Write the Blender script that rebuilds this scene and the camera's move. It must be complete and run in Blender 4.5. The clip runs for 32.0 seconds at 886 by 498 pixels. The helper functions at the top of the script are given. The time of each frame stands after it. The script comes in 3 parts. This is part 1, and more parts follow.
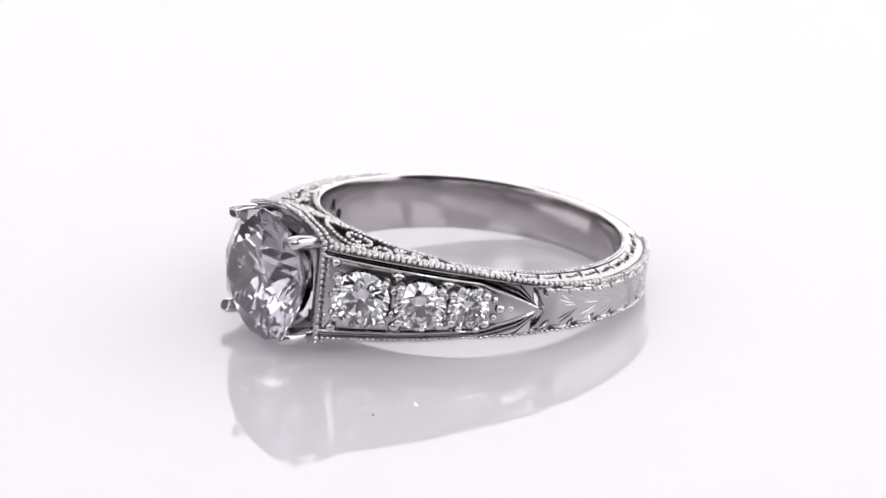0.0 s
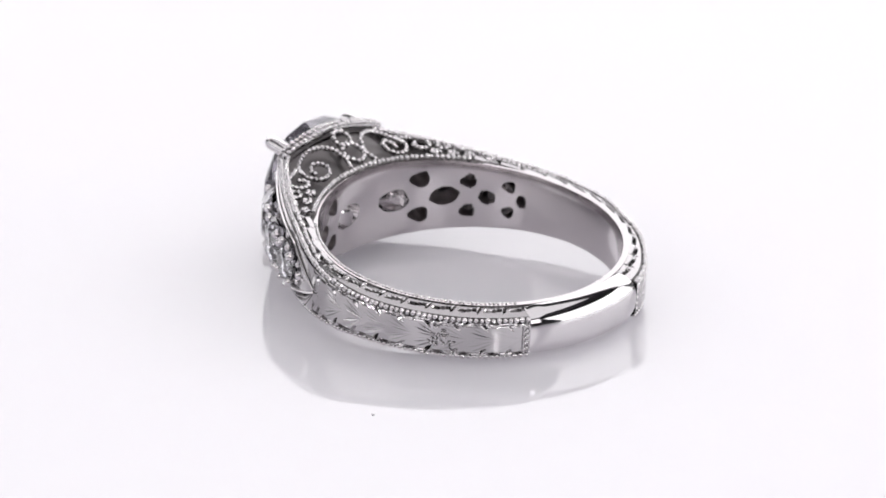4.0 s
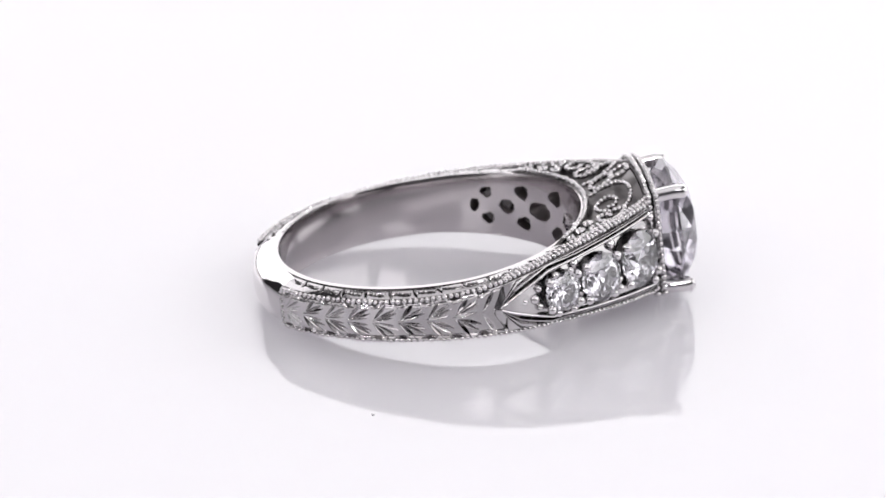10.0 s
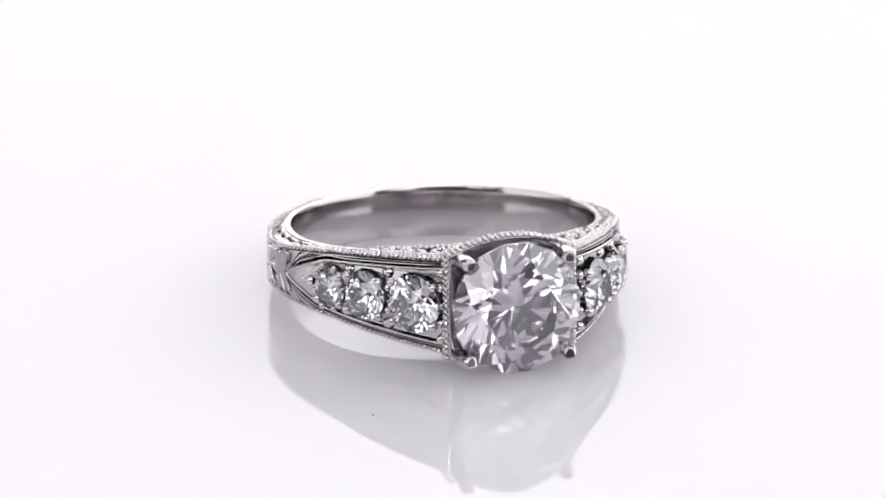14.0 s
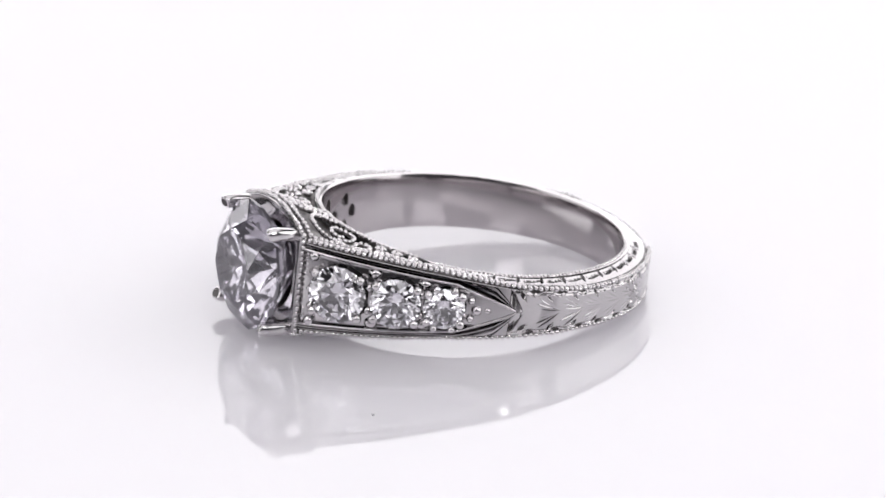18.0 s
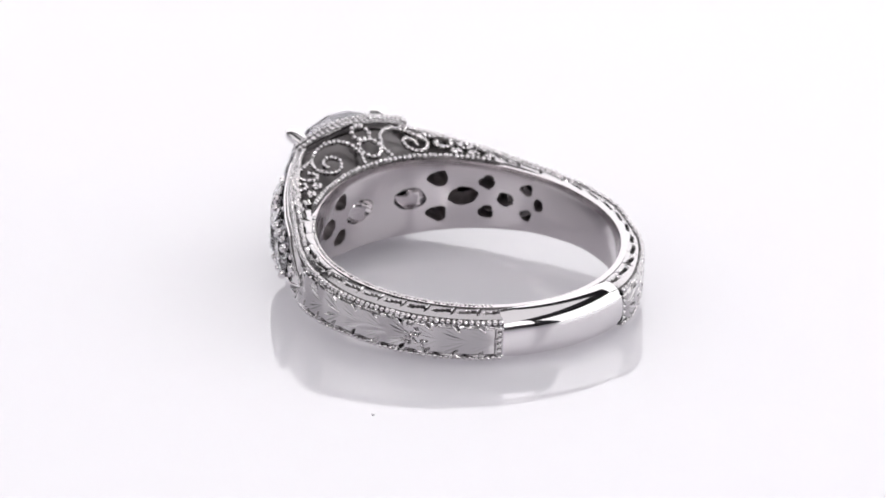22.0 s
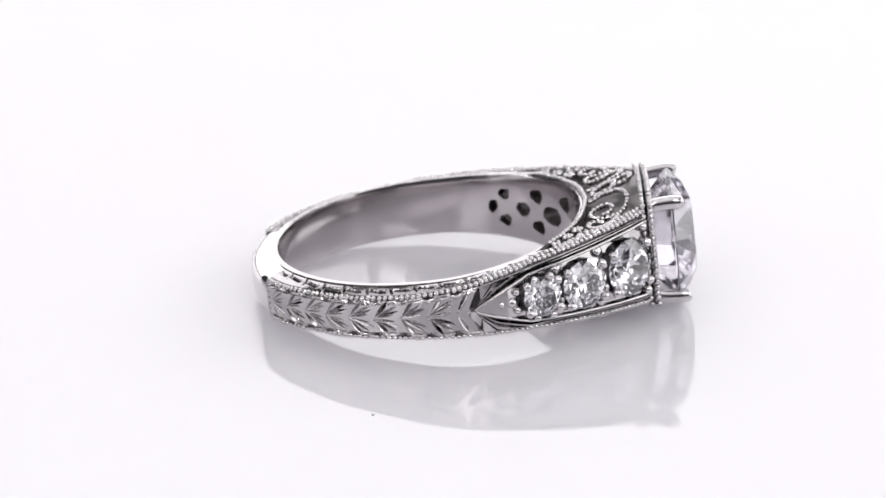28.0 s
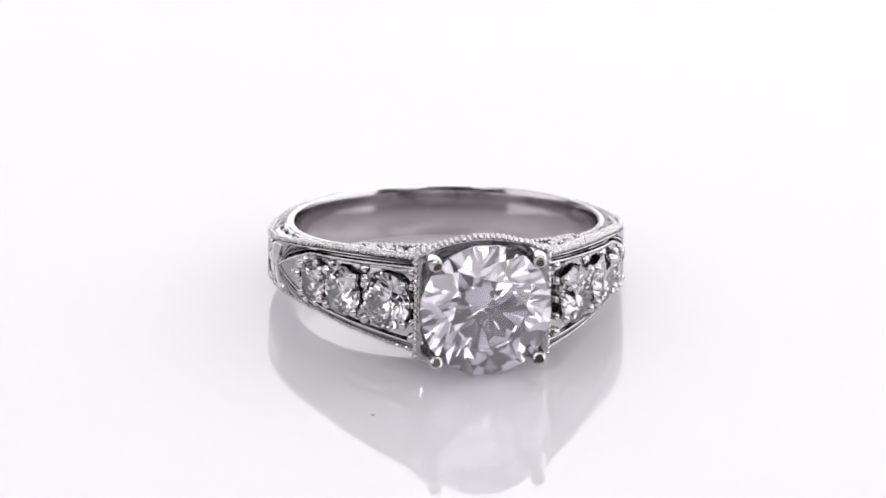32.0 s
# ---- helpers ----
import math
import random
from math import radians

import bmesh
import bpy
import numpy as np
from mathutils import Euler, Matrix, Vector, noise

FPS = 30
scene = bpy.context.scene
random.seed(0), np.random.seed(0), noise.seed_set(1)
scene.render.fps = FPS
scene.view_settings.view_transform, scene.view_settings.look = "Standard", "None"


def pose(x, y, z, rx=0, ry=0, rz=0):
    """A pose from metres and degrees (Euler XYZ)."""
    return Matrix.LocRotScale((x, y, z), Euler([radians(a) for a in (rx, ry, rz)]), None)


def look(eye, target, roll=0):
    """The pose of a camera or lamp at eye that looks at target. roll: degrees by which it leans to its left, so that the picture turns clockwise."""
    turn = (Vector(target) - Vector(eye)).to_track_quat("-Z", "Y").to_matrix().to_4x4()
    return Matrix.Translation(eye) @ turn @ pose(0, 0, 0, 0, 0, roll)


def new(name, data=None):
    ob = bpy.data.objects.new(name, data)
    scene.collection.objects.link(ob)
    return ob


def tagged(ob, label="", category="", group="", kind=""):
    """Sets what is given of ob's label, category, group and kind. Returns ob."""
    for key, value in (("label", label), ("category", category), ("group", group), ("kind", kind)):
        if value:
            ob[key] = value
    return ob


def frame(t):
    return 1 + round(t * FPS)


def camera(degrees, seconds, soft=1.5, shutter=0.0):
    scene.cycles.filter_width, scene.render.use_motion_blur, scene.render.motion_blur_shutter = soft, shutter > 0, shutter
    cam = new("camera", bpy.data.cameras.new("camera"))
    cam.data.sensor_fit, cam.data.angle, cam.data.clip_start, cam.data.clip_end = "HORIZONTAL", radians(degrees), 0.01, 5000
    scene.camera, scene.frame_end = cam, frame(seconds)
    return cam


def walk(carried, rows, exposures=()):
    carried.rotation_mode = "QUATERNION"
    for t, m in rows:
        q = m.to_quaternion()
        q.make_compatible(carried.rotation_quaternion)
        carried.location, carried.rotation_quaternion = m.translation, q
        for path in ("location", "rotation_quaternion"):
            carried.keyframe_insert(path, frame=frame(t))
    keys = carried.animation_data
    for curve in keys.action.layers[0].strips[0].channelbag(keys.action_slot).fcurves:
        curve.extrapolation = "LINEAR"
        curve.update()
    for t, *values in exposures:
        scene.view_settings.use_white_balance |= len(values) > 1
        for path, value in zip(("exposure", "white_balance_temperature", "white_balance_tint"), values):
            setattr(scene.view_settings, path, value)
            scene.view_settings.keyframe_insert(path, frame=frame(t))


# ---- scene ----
# One finger ring lies on its side on a white acrylic sheet and turns once in 17.6 s.
MM = 0.001
SPIN = 360.0 / 17.606          # degrees a second, clockwise from above

cam = camera(8.0, 32.0, soft=1.6)
cam.data.dof.use_dof, cam.data.dof.focus_distance, cam.data.dof.aperture_fstop = True, 0.336, 85.0
CAM_POSE = pose(0, -0.32166, 0.12247, 90 - 20.44, 0, 0.0925) @ pose(0, 0, 0, 0, 0, 0.113)
walk(cam, [(0, CAM_POSE), (32, CAM_POSE)])


# ---- world and lights ----
world = bpy.data.worlds.new("studio")
scene.world = world
world.use_nodes = True
world.node_tree.nodes["Background"].inputs[0].default_value = (0.9, 0.9, 1.0, 1)
world.node_tree.nodes["Background"].inputs[1].default_value = 0.05


def area_lamp(name, eye, target, sx, sy, watts, colour=(1, 1, 1)):
    d = bpy.data.lights.new(name, "AREA")
    d.shape, d.size, d.size_y, d.energy, d.color = "RECTANGLE", sx, sy, watts, colour
    ob = new(name, d)
    ob.matrix_world = look(eye, target)
    return ob


def spot_lamp(name, eye, watts, radius):
    d = bpy.data.lights.new(name, "POINT")
    d.energy, d.shadow_soft_size = watts, radius
    ob = new(name, d)
    ob.matrix_world = Matrix.Translation(eye)
    return ob


area_lamp("overhead_softbox", (0, -0.02, 0.42), (0, -0.019, 0), 0.46, 0.56, 0.82, (1.0, 0.98, 1.0))
area_lamp("front_softbox", (0, -0.50, 0.44), (0, 0, 0), 0.9, 0.30, 0.45, (1.0, 0.98, 1.0))
area_lamp("front_softbox", (-0.27, -0.42, 0.34), (0, 0, 0), 0.22, 0.30, 0.44, (1.0, 0.98, 1.0))
area_lamp("front_softbox", (0.27, -0.42, 0.34), (0, 0, 0), 0.22, 0.30, 0.44, (1.0, 0.98, 1.0))
area_lamp("back_softbox", (0, 0.41, 0.235), (0, 0, 0.20), 0.9, 0.44, 2.3, (1.0, 0.98, 1.0))
area_lamp("side_softbox", (-0.44, -0.10, 0.12), (0, 0, 0.03), 0.50, 0.20, 0.42)
area_lamp("side_softbox", (0.44, 0.0, 0.19), (0, 0, 0.03), 0.62, 0.40, 1.35)
spot_lamp("small_lamp", (0.095, -0.29, 0.19), 0.95, 0.013)
spot_lamp("small_lamp", (-0.26, -0.15, 0.30), 0.75, 0.012)
spot_lamp("small_lamp", (0.30, 0.11, 0.22), 0.75, 0.012)


# ---- materials ----
def material(name):
    m = bpy.data.materials.new(name)
    m.use_nodes = True
    return m, m.node_tree.nodes, m.node_tree.links, m.node_tree.nodes["Principled BSDF"]


def noise_node(nodes, links, scale, detail=4.0):
    co = nodes.new("ShaderNodeTexCoord")
    n = nodes.new("ShaderNodeTexNoise")
    n.inputs["Scale"].default_value, n.inputs["Detail"].default_value = scale, detail
    links.new(co.outputs["Object"], n.inputs["Vector"])
    return n


def ramp(nodes, links, source, low, high, a=0.3, b=0.7):
    r = nodes.new("ShaderNodeMapRange")
    r.inputs["From Min"].default_value, r.inputs["From Max"].default_value = a, b
    r.inputs["To Min"].default_value, r.inputs["To Max"].default_value = low, high
    links.new(source, r.inputs["Value"])
    return r.outputs["Result"]


def metal(name, colour, low, high, relief, grain=260):
    m, nodes, links, p = material(name)
    p.inputs["Base Color"].default_value = (*colour, 1)
    p.inputs["Metallic"].default_value = 1.0
    n = noise_node(nodes, links, 900, 5)
    links.new(ramp(nodes, links, n.outputs["Fac"], low, high), p.inputs["Roughness"])
    big = noise_node(nodes, links, grain, 4)
    b = nodes.new("ShaderNodeBump")
    b.inputs["Strength"].default_value, b.inputs["Distance"].default_value = relief, 0.00004
    links.new(big.outputs["Fac"], b.inputs["Height"])
    links.new(b.outputs["Normal"], p.inputs["Normal"])
    return m


def gem(name, colour, ior=2.4, rough=0.0, lighten=0.0):
    """Clear stone; a pale diffuse share lightens its dark facets in place of returned light."""
    m, nodes, links, p = material(name)
    nodes.remove(p)
    g = nodes.new("ShaderNodeBsdfGlass")
    g.inputs["Color"].default_value = (*colour, 1)
    g.inputs["Roughness"].default_value = rough
    g.inputs["IOR"].default_value = ior
    d = nodes.new("ShaderNodeBsdfDiffuse")
    d.inputs["Color"].default_value = (0.86, 0.83, 0.93, 1)
    mix = nodes.new("ShaderNodeMixShader")
    mix.inputs["Fac"].default_value = lighten
    links.new(g.outputs[0], mix.inputs[1])
    links.new(d.outputs[0], mix.inputs[2])
    links.new(mix.outputs[0], nodes["Material Output"].inputs[0])
    return m


def acrylic(name):
    m, nodes, links, p = material(name)
    p.inputs["Base Color"].default_value = (0.680, 0.660, 0.698, 1)
    p.inputs["IOR"].default_value = 1.62
    p.inputs["Subsurface Weight"].default_value = 1.0
    p.inputs["Subsurface Radius"].default_value = (1.0, 1.0, 1.0)
    p.inputs["Subsurface Scale"].default_value = 0.02
    n = noise_node(nodes, links, 60, 3)
    links.new(ramp(nodes, links, n.outputs["Fac"], 0.015, 0.03), p.inputs["Roughness"])
    return m


def paint(name, colour, rough):
    m, nodes, links, p = material(name)
    n = noise_node(nodes, links, 8, 4)
    mix = nodes.new("ShaderNodeMix")
    mix.data_type = "RGBA"
    mix.inputs["A"].default_value = (*[c * 0.92 for c in colour], 1)
    mix.inputs["B"].default_value = (*colour, 1)
    links.new(n.outputs["Fac"], mix.inputs["Factor"])
    links.new(mix.outputs["Result"], p.inputs["Base Color"])
    p.inputs["Roughness"].default_value = rough
    return m


POLISHED = metal("polished_white_gold", (0.68, 0.658, 0.672), 0.04, 0.08, 0.2)
BORE = metal("brushed_white_gold", (0.55, 0.518, 0.53), 0.11, 0.16, 0.06)
GRAINED = metal("beaded_white_gold", (0.64, 0.62, 0.632), 0.05, 0.10, 0.3, 620)
SATIN = metal("worked_white_gold", (0.50, 0.483, 0.493), 0.08, 0.15, 0.5, 620)
# three darker metals stand in for shade in cuts, hollows and openings
SHADE_METAL = metal("shade_dark_white_gold", (0.10, 0.093, 0.095), 0.20, 0.34, 0.5)
HOLLOW_SHADE = metal("hollow_shade_white_gold", (0.19, 0.178, 0.18), 0.3, 0.5, 0.6)
OPENING_SHADE = metal("opening_shade_white_gold", (0.31, 0.285, 0.292), 0.3, 0.5, 0.8)
DIAMOND = gem("clear_stone", (0.99, 0.985, 1.0))
CENTRE = gem("large_clear_stone", (0.985, 0.973, 1.0), 2.4, 0.004, 0.05)
ACRYLIC = acrylic("white_acrylic")
GREY = paint("grey_wall_paint", (0.13, 0.125, 0.135), 0.8)


# ---- mesh helpers ----
def mesh_object(name, verts, faces, mat, smooth=True):
    me = bpy.data.meshes.new(name)
    me.from_pydata([tuple(v) for v in verts], [], faces)
    me.materials.append(mat)
    me.polygons.foreach_set("use_smooth", [smooth] * len(me.polygons))
    me.update()
    return new(name, me)


def part(name, verts, faces, mat, parent, label="", smooth=True, kind=""):
    """One mesh in millimetres, linked under a thing or a part."""
    ob = mesh_object(name, np.asarray(verts, float) * MM, faces, mat, smooth)
    ob.parent = parent
    return tagged(ob, label=label, kind=kind)


def grid_faces(n, m, wrap_n=False, wrap_m=False, base=0):
    out = []
    for i in range(n if wrap_n else n - 1):
        for j in range(m if wrap_m else m - 1):
            a, b = i % n, (i + 1) % n
            c, d = j % m, (j + 1) % m
            out.append((base + a * m + c, base + b * m + c, base + b * m + d, base + a * m + d))
    return out


def unit_bead():
    """A small ball of 42 corners."""
    bm = bmesh.new()
    bmesh.ops.create_icosphere(bm, subdivisions=2, radius=1.0)
    bm.verts.index_update()
    v = np.array([x.co[:] for x in bm.verts])
    f = [tuple(w.index for w in x.verts) for x in bm.faces]
    bm.free()
    return v, f


BEAD_V, BEAD_F = unit_bead()


def beads(name, places, radius, parent, mat, label="", squash=1.0):
    """A row of small balls in one mesh; radius may be one number or one a ball."""
    verts, faces = [], []
    rng = random.Random(len(places))
    for k, c in enumerate(places):
        r = radius * rng.uniform(0.85, 1.1)
        c = np.asarray(c) + np.array([rng.uniform(-1, 1) for _ in range(3)]) * radius * 0.14
        base = k * len(BEAD_V)
        verts.append(BEAD_V * r * np.array([1, 1, squash]) + np.asarray(c))
        faces += [tuple(base + i for i in f) for f in BEAD_F]
    return part(name, np.concatenate(verts), faces, mat, parent, label, kind="stuff")


BEAD_MESH = {}


def single_beads(places, radius, parent):
    """Beads that can be told apart, each an object of its own on one shared mesh."""
    if radius not in BEAD_MESH:
        me = bpy.data.meshes.new("bead")
        me.from_pydata([tuple(v) for v in BEAD_V * radius * MM], [], BEAD_F)
        me.materials.append(GRAINED)
        me.polygons.foreach_set("use_smooth", [True] * len(me.polygons))
        BEAD_MESH[radius] = me
    rng = random.Random(len(places))
    for c in places:
        ob = new("bead", BEAD_MESH[radius])
        ob.parent = parent
        k = rng.uniform(0.85, 1.1)
        ob.scale = (k, k, k * rng.uniform(0.85, 1.0))
        ob.location = [(q + rng.uniform(-1, 1) * radius * 0.14) * MM for q in c]


def tube(name, path, radius, parent, mat, label="", sides=8, closed=False, square=1.0):
    path = np.asarray(path, float)
    n = len(path)
    t = np.roll(path, -1, 0) - np.roll(path, 1, 0)
    if not closed:
        t[0], t[-1] = path[1] - path[0], path[-1] - path[-2]
    t /= np.linalg.norm(t, axis=1)[:, None]
    up = np.array([0, 0, 1.0])
    a = np.cross(t, up)
    a /= np.maximum(np.linalg.norm(a, axis=1), 1e-6)[:, None]
    b = np.cross(a, t)
    ang = np.linspace(0, 2 * np.pi, sides, endpoint=False)
    ca = np.sign(np.cos(ang)) * np.abs(np.cos(ang)) ** square
    sa = np.sign(np.sin(ang)) * np.abs(np.sin(ang)) ** square
    rad = np.full(n, radius) if np.isscalar(radius) else np.asarray(radius)
    v = path[:, None, :] + rad[:, None, None] * (ca[None, :, None] * a[:, None, :] + sa[None, :, None] * b[:, None, :])
    faces = grid_faces(n, sides, closed, True)
    if not closed:
        faces += [tuple(range(sides)), tuple((n - 1) * sides + k for k in reversed(range(sides)))]
    return part(name, v.reshape(-1, 3), faces, mat, parent, label)


def along(path, step):
    """Points at even steps along a polyline."""
    path = np.asarray(path, float)
    d = np.concatenate([[0], np.cumsum(np.linalg.norm(np.diff(path, axis=0), axis=1))])
    s = np.linspace(0, d[-1], max(2, int(round(d[-1] / step)) + 1))
    return np.stack([np.interp(s, d, path[:, k]) for k in range(3)], 1)


def fix_normals(ob):
    bm = bmesh.new()
    bm.from_mesh(ob.data)
    bmesh.ops.recalc_face_normals(bm, faces=bm.faces)
    bm.to_mesh(ob.data)
    bm.free()
    return ob


def shade_cells(ob, mark):
    """Darker second metal, in place of shade, on the cells of a grid mesh whose corners are marked as sunk."""
    ob.data.materials.append(SHADE_METAL)
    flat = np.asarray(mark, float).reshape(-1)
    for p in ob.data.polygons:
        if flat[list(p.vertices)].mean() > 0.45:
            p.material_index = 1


def smoothstep(a, b, x):
    t = np.clip((x - a) / (b - a), 0, 1)
    return t * t * (3 - 2 * t)


# ---- the setting ----
def box_wall(name, x0, x1, y0, y1, z0, z1, mat, label, category):
    v = [(x, y, z) for x in (x0, x1) for y in (y0, y1) for z in (z0, z1)]
    f = [(0, 1, 3, 2), (4, 6, 7, 5), (0, 4, 5, 1), (2, 3, 7, 6), (0, 2, 6, 4), (1, 5, 7, 3)]
    return tagged(mesh_object(name, v, f, mat, False), label, category, kind="structure")


box_wall("floor", -1.0, 1.0, -1.2, 1.0, -0.01, 0.0, ACRYLIC, "glossy white acrylic sheet under the ring", "tabletop")
box_wall("wall_north", -1.0, 1.0, 1.0, 1.05, -0.01, 1.2, GREY, "plain grey wall behind the lamps", "wall")
box_wall("wall_south", -1.0, 1.0, -1.25, -1.2, -0.01, 1.2, GREY, "plain grey wall behind the camera", "wall")
box_wall("wall_west", -1.05, -1.0, -1.25, 1.05, -0.01, 1.2, GREY, "plain grey side wall", "wall")
box_wall("wall_east", 1.0, 1.05, -1.25, 1.05, -0.01, 1.2, GREY, "plain grey side wall", "wall")
box_wall("ceiling", -1.05, 1.05, -1.25, 1.05, 1.2, 1.25, GREY, "plain grey ceiling over the lamps", "ceiling")


# ---- the ring: x towards the head, z along the finger, millimetres ----
ring = new("ring")
ring.empty_display_size = 0.005
tagged(ring, "white gold engagement ring with clear stones lying on white acrylic", "ring")

R_IN, R_OUT = 8.14, 9.72        # bore and outside of the band
HEAD_X = 12.03                  # front of the square frame under the stone
HEAD_Y = -0.18                  # the head sits a little to one side
HALF_Y, HALF_Z, ARCH, LOW_ARCH = 3.40, 2.68, 0.8, 0.43   # half sizes of that frame, and the rise of its bars
STONE_X, STONE_R = 13.07, 3.54  # girdle of the centre stone
BACK = 23.4                     # half the plain back, degrees


def eased(phi, knots, values):
    """A smooth curve through a few values at angles from the head."""
    p = np.linspace(0, 180, 721)
    v = np.interp(p, knots, values)
    k = np.hanning(41)
    w = np.pad(v, 20, mode="edge")
    return np.interp(np.abs(np.asarray(phi, float)), p, np.convolve(w, k / k.sum(), "valid"))


def r_out(phi):
    """Outside radius at phi degrees from the head."""
    return eased(phi, [0, 12, 17, 27, 41.6, 56, 68, 82, 92, 140, 180], [12.7, 12.7, 12.3, 11.42, 10.45, 9.78, 9.62, 9.66, 9.72, 9.80, 9.82])


def h_out(phi):
    """Half the width of the outside at phi degrees from the head."""
    return eased(phi, [0, 12, 17, 27, 41, 56, 81, 105, 180], [2.60, 2.60, 2.54, 2.34, 2.09, 1.82, 1.36, 1.10, 1.02])


def dome(phi):
    """How far the edges of the shoulder's face lie below its middle."""
    return eased(phi, [0, 14, 22, 34, 48, 60, 72, 80, 180], [0.06, 0.08, 0.26, 0.46, 0.42, 0.26, 0.10, 0.0, 0.0])


def h_in(phi):
    """Half the width of the bore."""
    return eased(phi, [0, 12, 30, 60, 84, 110, 150, 180], [2.28, 2.26, 2.10, 1.78, 1.58, 1.52, 1.43, 1.38])


def polar(phi, r, z):
    a = np.radians(phi)
    return np.stack(np.broadcast_arrays(r * np.cos(a), r * np.sin(a), z), -1)


# bore, with the openings behind the stones
AZURES = [(11.8, 0.0, 1.0, 0.66), (23.2, 1.05, 0.58, 0.46), (23.2, -1.05, 0.58, 0.46), (33.1, 0.0, 0.84, 0.56),
          (42.3, 0.9, 0.46, 0.40), (42.3, -0.9, 0.46, 0.40), (49.7, 0.0, 0.48, 0.42), (58.3, 0.76, 0.36, 0.34),
          (58.3, -0.76, 0.36, 0.34), (63.5, 0.0, 0.30, 0.38)]


def bore_radius(phi, z):
    h = h_in(phi)
    return R_IN + 0.10 * np.clip(np.abs(z) / h, 0, 1) ** 2 + 0.03 * np.clip(np.abs(z) / h, 0, 1) ** 16


def inner_sleeve(parent):
    from mathutils.geometry import delaunay_2d_cdt
    rng = random.Random(4)
    holes = []
    for side in (1, -1):
        for phi, z, a, b in AZURES:
            pts = []
            turn = rng.uniform(-0.25, 0.25)
            for k in range(18):
                t = 2 * math.pi * k / 18
                w = 1 + 0.10 * math.cos(2 * t + rng.uniform(0, 6)) * 0.6 + rng.uniform(-0.05, 0.05)
                if abs(z) > 0.1:
                    w *= 1 + 0.12 * math.cos(3 * t)
                dx, dz = a * w * math.cos(t), b * w * math.sin(t)
                pts.append((side * (phi * math.pi / 180 * R_IN) + dx * math.cos(turn) - dz * math.sin(turn), z + dx * math.sin(turn) + dz * math.cos(turn)))
            holes.append(pts)
    verts2, edges = [], []
    for pts in holes:
        b = len(verts2)
        verts2 += [Vector(p) for p in pts]
        edges += [(b + k, b + (k + 1) % len(pts)) for k in range(len(pts))]

    def clear(x, z):
        for pts in holes:
            cx, cz = sum(p[0] for p in pts) / 18, sum(p[1] for p in pts) / 18
            r = max(math.hypot(p[0] - cx, p[1] - cz) for p in pts) + 0.05
            if math.hypot(x - cx, z - cz) < r:
                return False
        return True

    cols, rows = 240, 15
    keep = {}
    for i in range(cols + 1):
        phi = -180 + 360 * i / cols
        for j in range(rows):
            g = -1 + 2 * j / (rows - 1)
            g = math.copysign(abs(g) ** 0.75, g)
            x, z = phi * math.pi / 180 * R_IN, g * float(h_in(phi))
            if j in (0, rows - 1) or i in (0, cols) or clear(x, z):
                keep[(i, j)] = len(verts2)
                verts2.append(Vector((x, z)))
    for i in range(cols):
        for j in (0, rows - 1):
            edges.append((keep[(i, j)], keep[(i + 1, j)]))
    for i in (0, cols):
        for j in range(rows - 1):
            edges.append((keep[(i, j)], keep[(i, j + 1)]))
    out_v, out_e, out_f, *_ = delaunay_2d_cdt(verts2, edges, [], 0, 1e-5)

    def inside(p, poly):
        c = False
        for k in range(len(poly)):
            (x1, y1), (x2, y2) = poly[k], poly[k - 1]
            if (y1 > p[1]) != (y2 > p[1]) and p[0] < (x2 - x1) * (p[1] - y1) / (y2 - y1) + x1:
                c = not c
        return c

    centres = [(sum(p[0] for p in h) / 18, sum(p[1] for p in h) / 18) for h in holes]
    faces = []
    for f in out_f:
        c = (sum(out_v[k][0] for k in f) / len(f), sum(out_v[k][1] for k in f) / len(f))
        if abs(c[1]) > float(h_in(c[0] / R_IN * 180 / math.pi)) - 0.002:
            continue
        if any(abs(c[0] - hc[0]) < 1.3 and abs(c[1] - hc[1]) < 1.3 and inside(c, h) for h, hc in zip(holes, centres)):
            continue
        faces.append(tuple(f))
    p = np.array([v[:] for v in out_v])
    phi = p[:, 0] / R_IN * 180 / math.pi
    v = polar(phi, bore_radius(phi, p[:, 1]), p[:, 1])
    # the thickness: the same skin further out and walls along every open edge
    n = len(v)
    outer = polar(phi, np.full(n, R_IN + 0.46), p[:, 1])
    count = {}
    for f in faces:
        for k in range(len(f)):
            e = (f[k], f[(k + 1) % len(f)])
            count[e] = count.get(e, 0) + 1
    walls = [(b, a, n + a, n + b) for (a, b) in count if (b, a) not in count]
    faces = faces + [tuple(n + k for k in reversed(f)) for f in faces] + walls
    # blind tapering tunnels; the darker metal puts shade into the small openings
    tunnels = []
    for pts, (phi0, z0, a0, b0) in zip(holes, AZURES * 2):
        q = np.array(pts)
        c = q.mean(0)
        rows = []
        for depth, k in ((0.05, 1.0), (0.30, 0.97), (0.62, 0.80), (0.95, 0.55), (1.15, 0.15)):
            w = c + (q - c) * k
            rows.append(polar(w[:, 0] / R_IN * 180 / math.pi, R_IN + depth + 0 * w[:, 0], w[:, 1]))
        tunnels.append((np.array(rows), OPENING_SHADE if phi0 > 13 else POLISHED))
    ob = part("inner_sleeve", np.concatenate([v, outer]), [tuple(reversed(f)) for f in faces], BORE, parent, "smooth polished bore with small openings behind the stones")
    ob.data.set_sharp_from_angle(angle=radians(50))
    # outer skin darkened to put shade into the hollow behind the openings
    ob.data.materials.append(SHADE_METAL)
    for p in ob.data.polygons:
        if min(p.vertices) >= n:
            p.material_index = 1
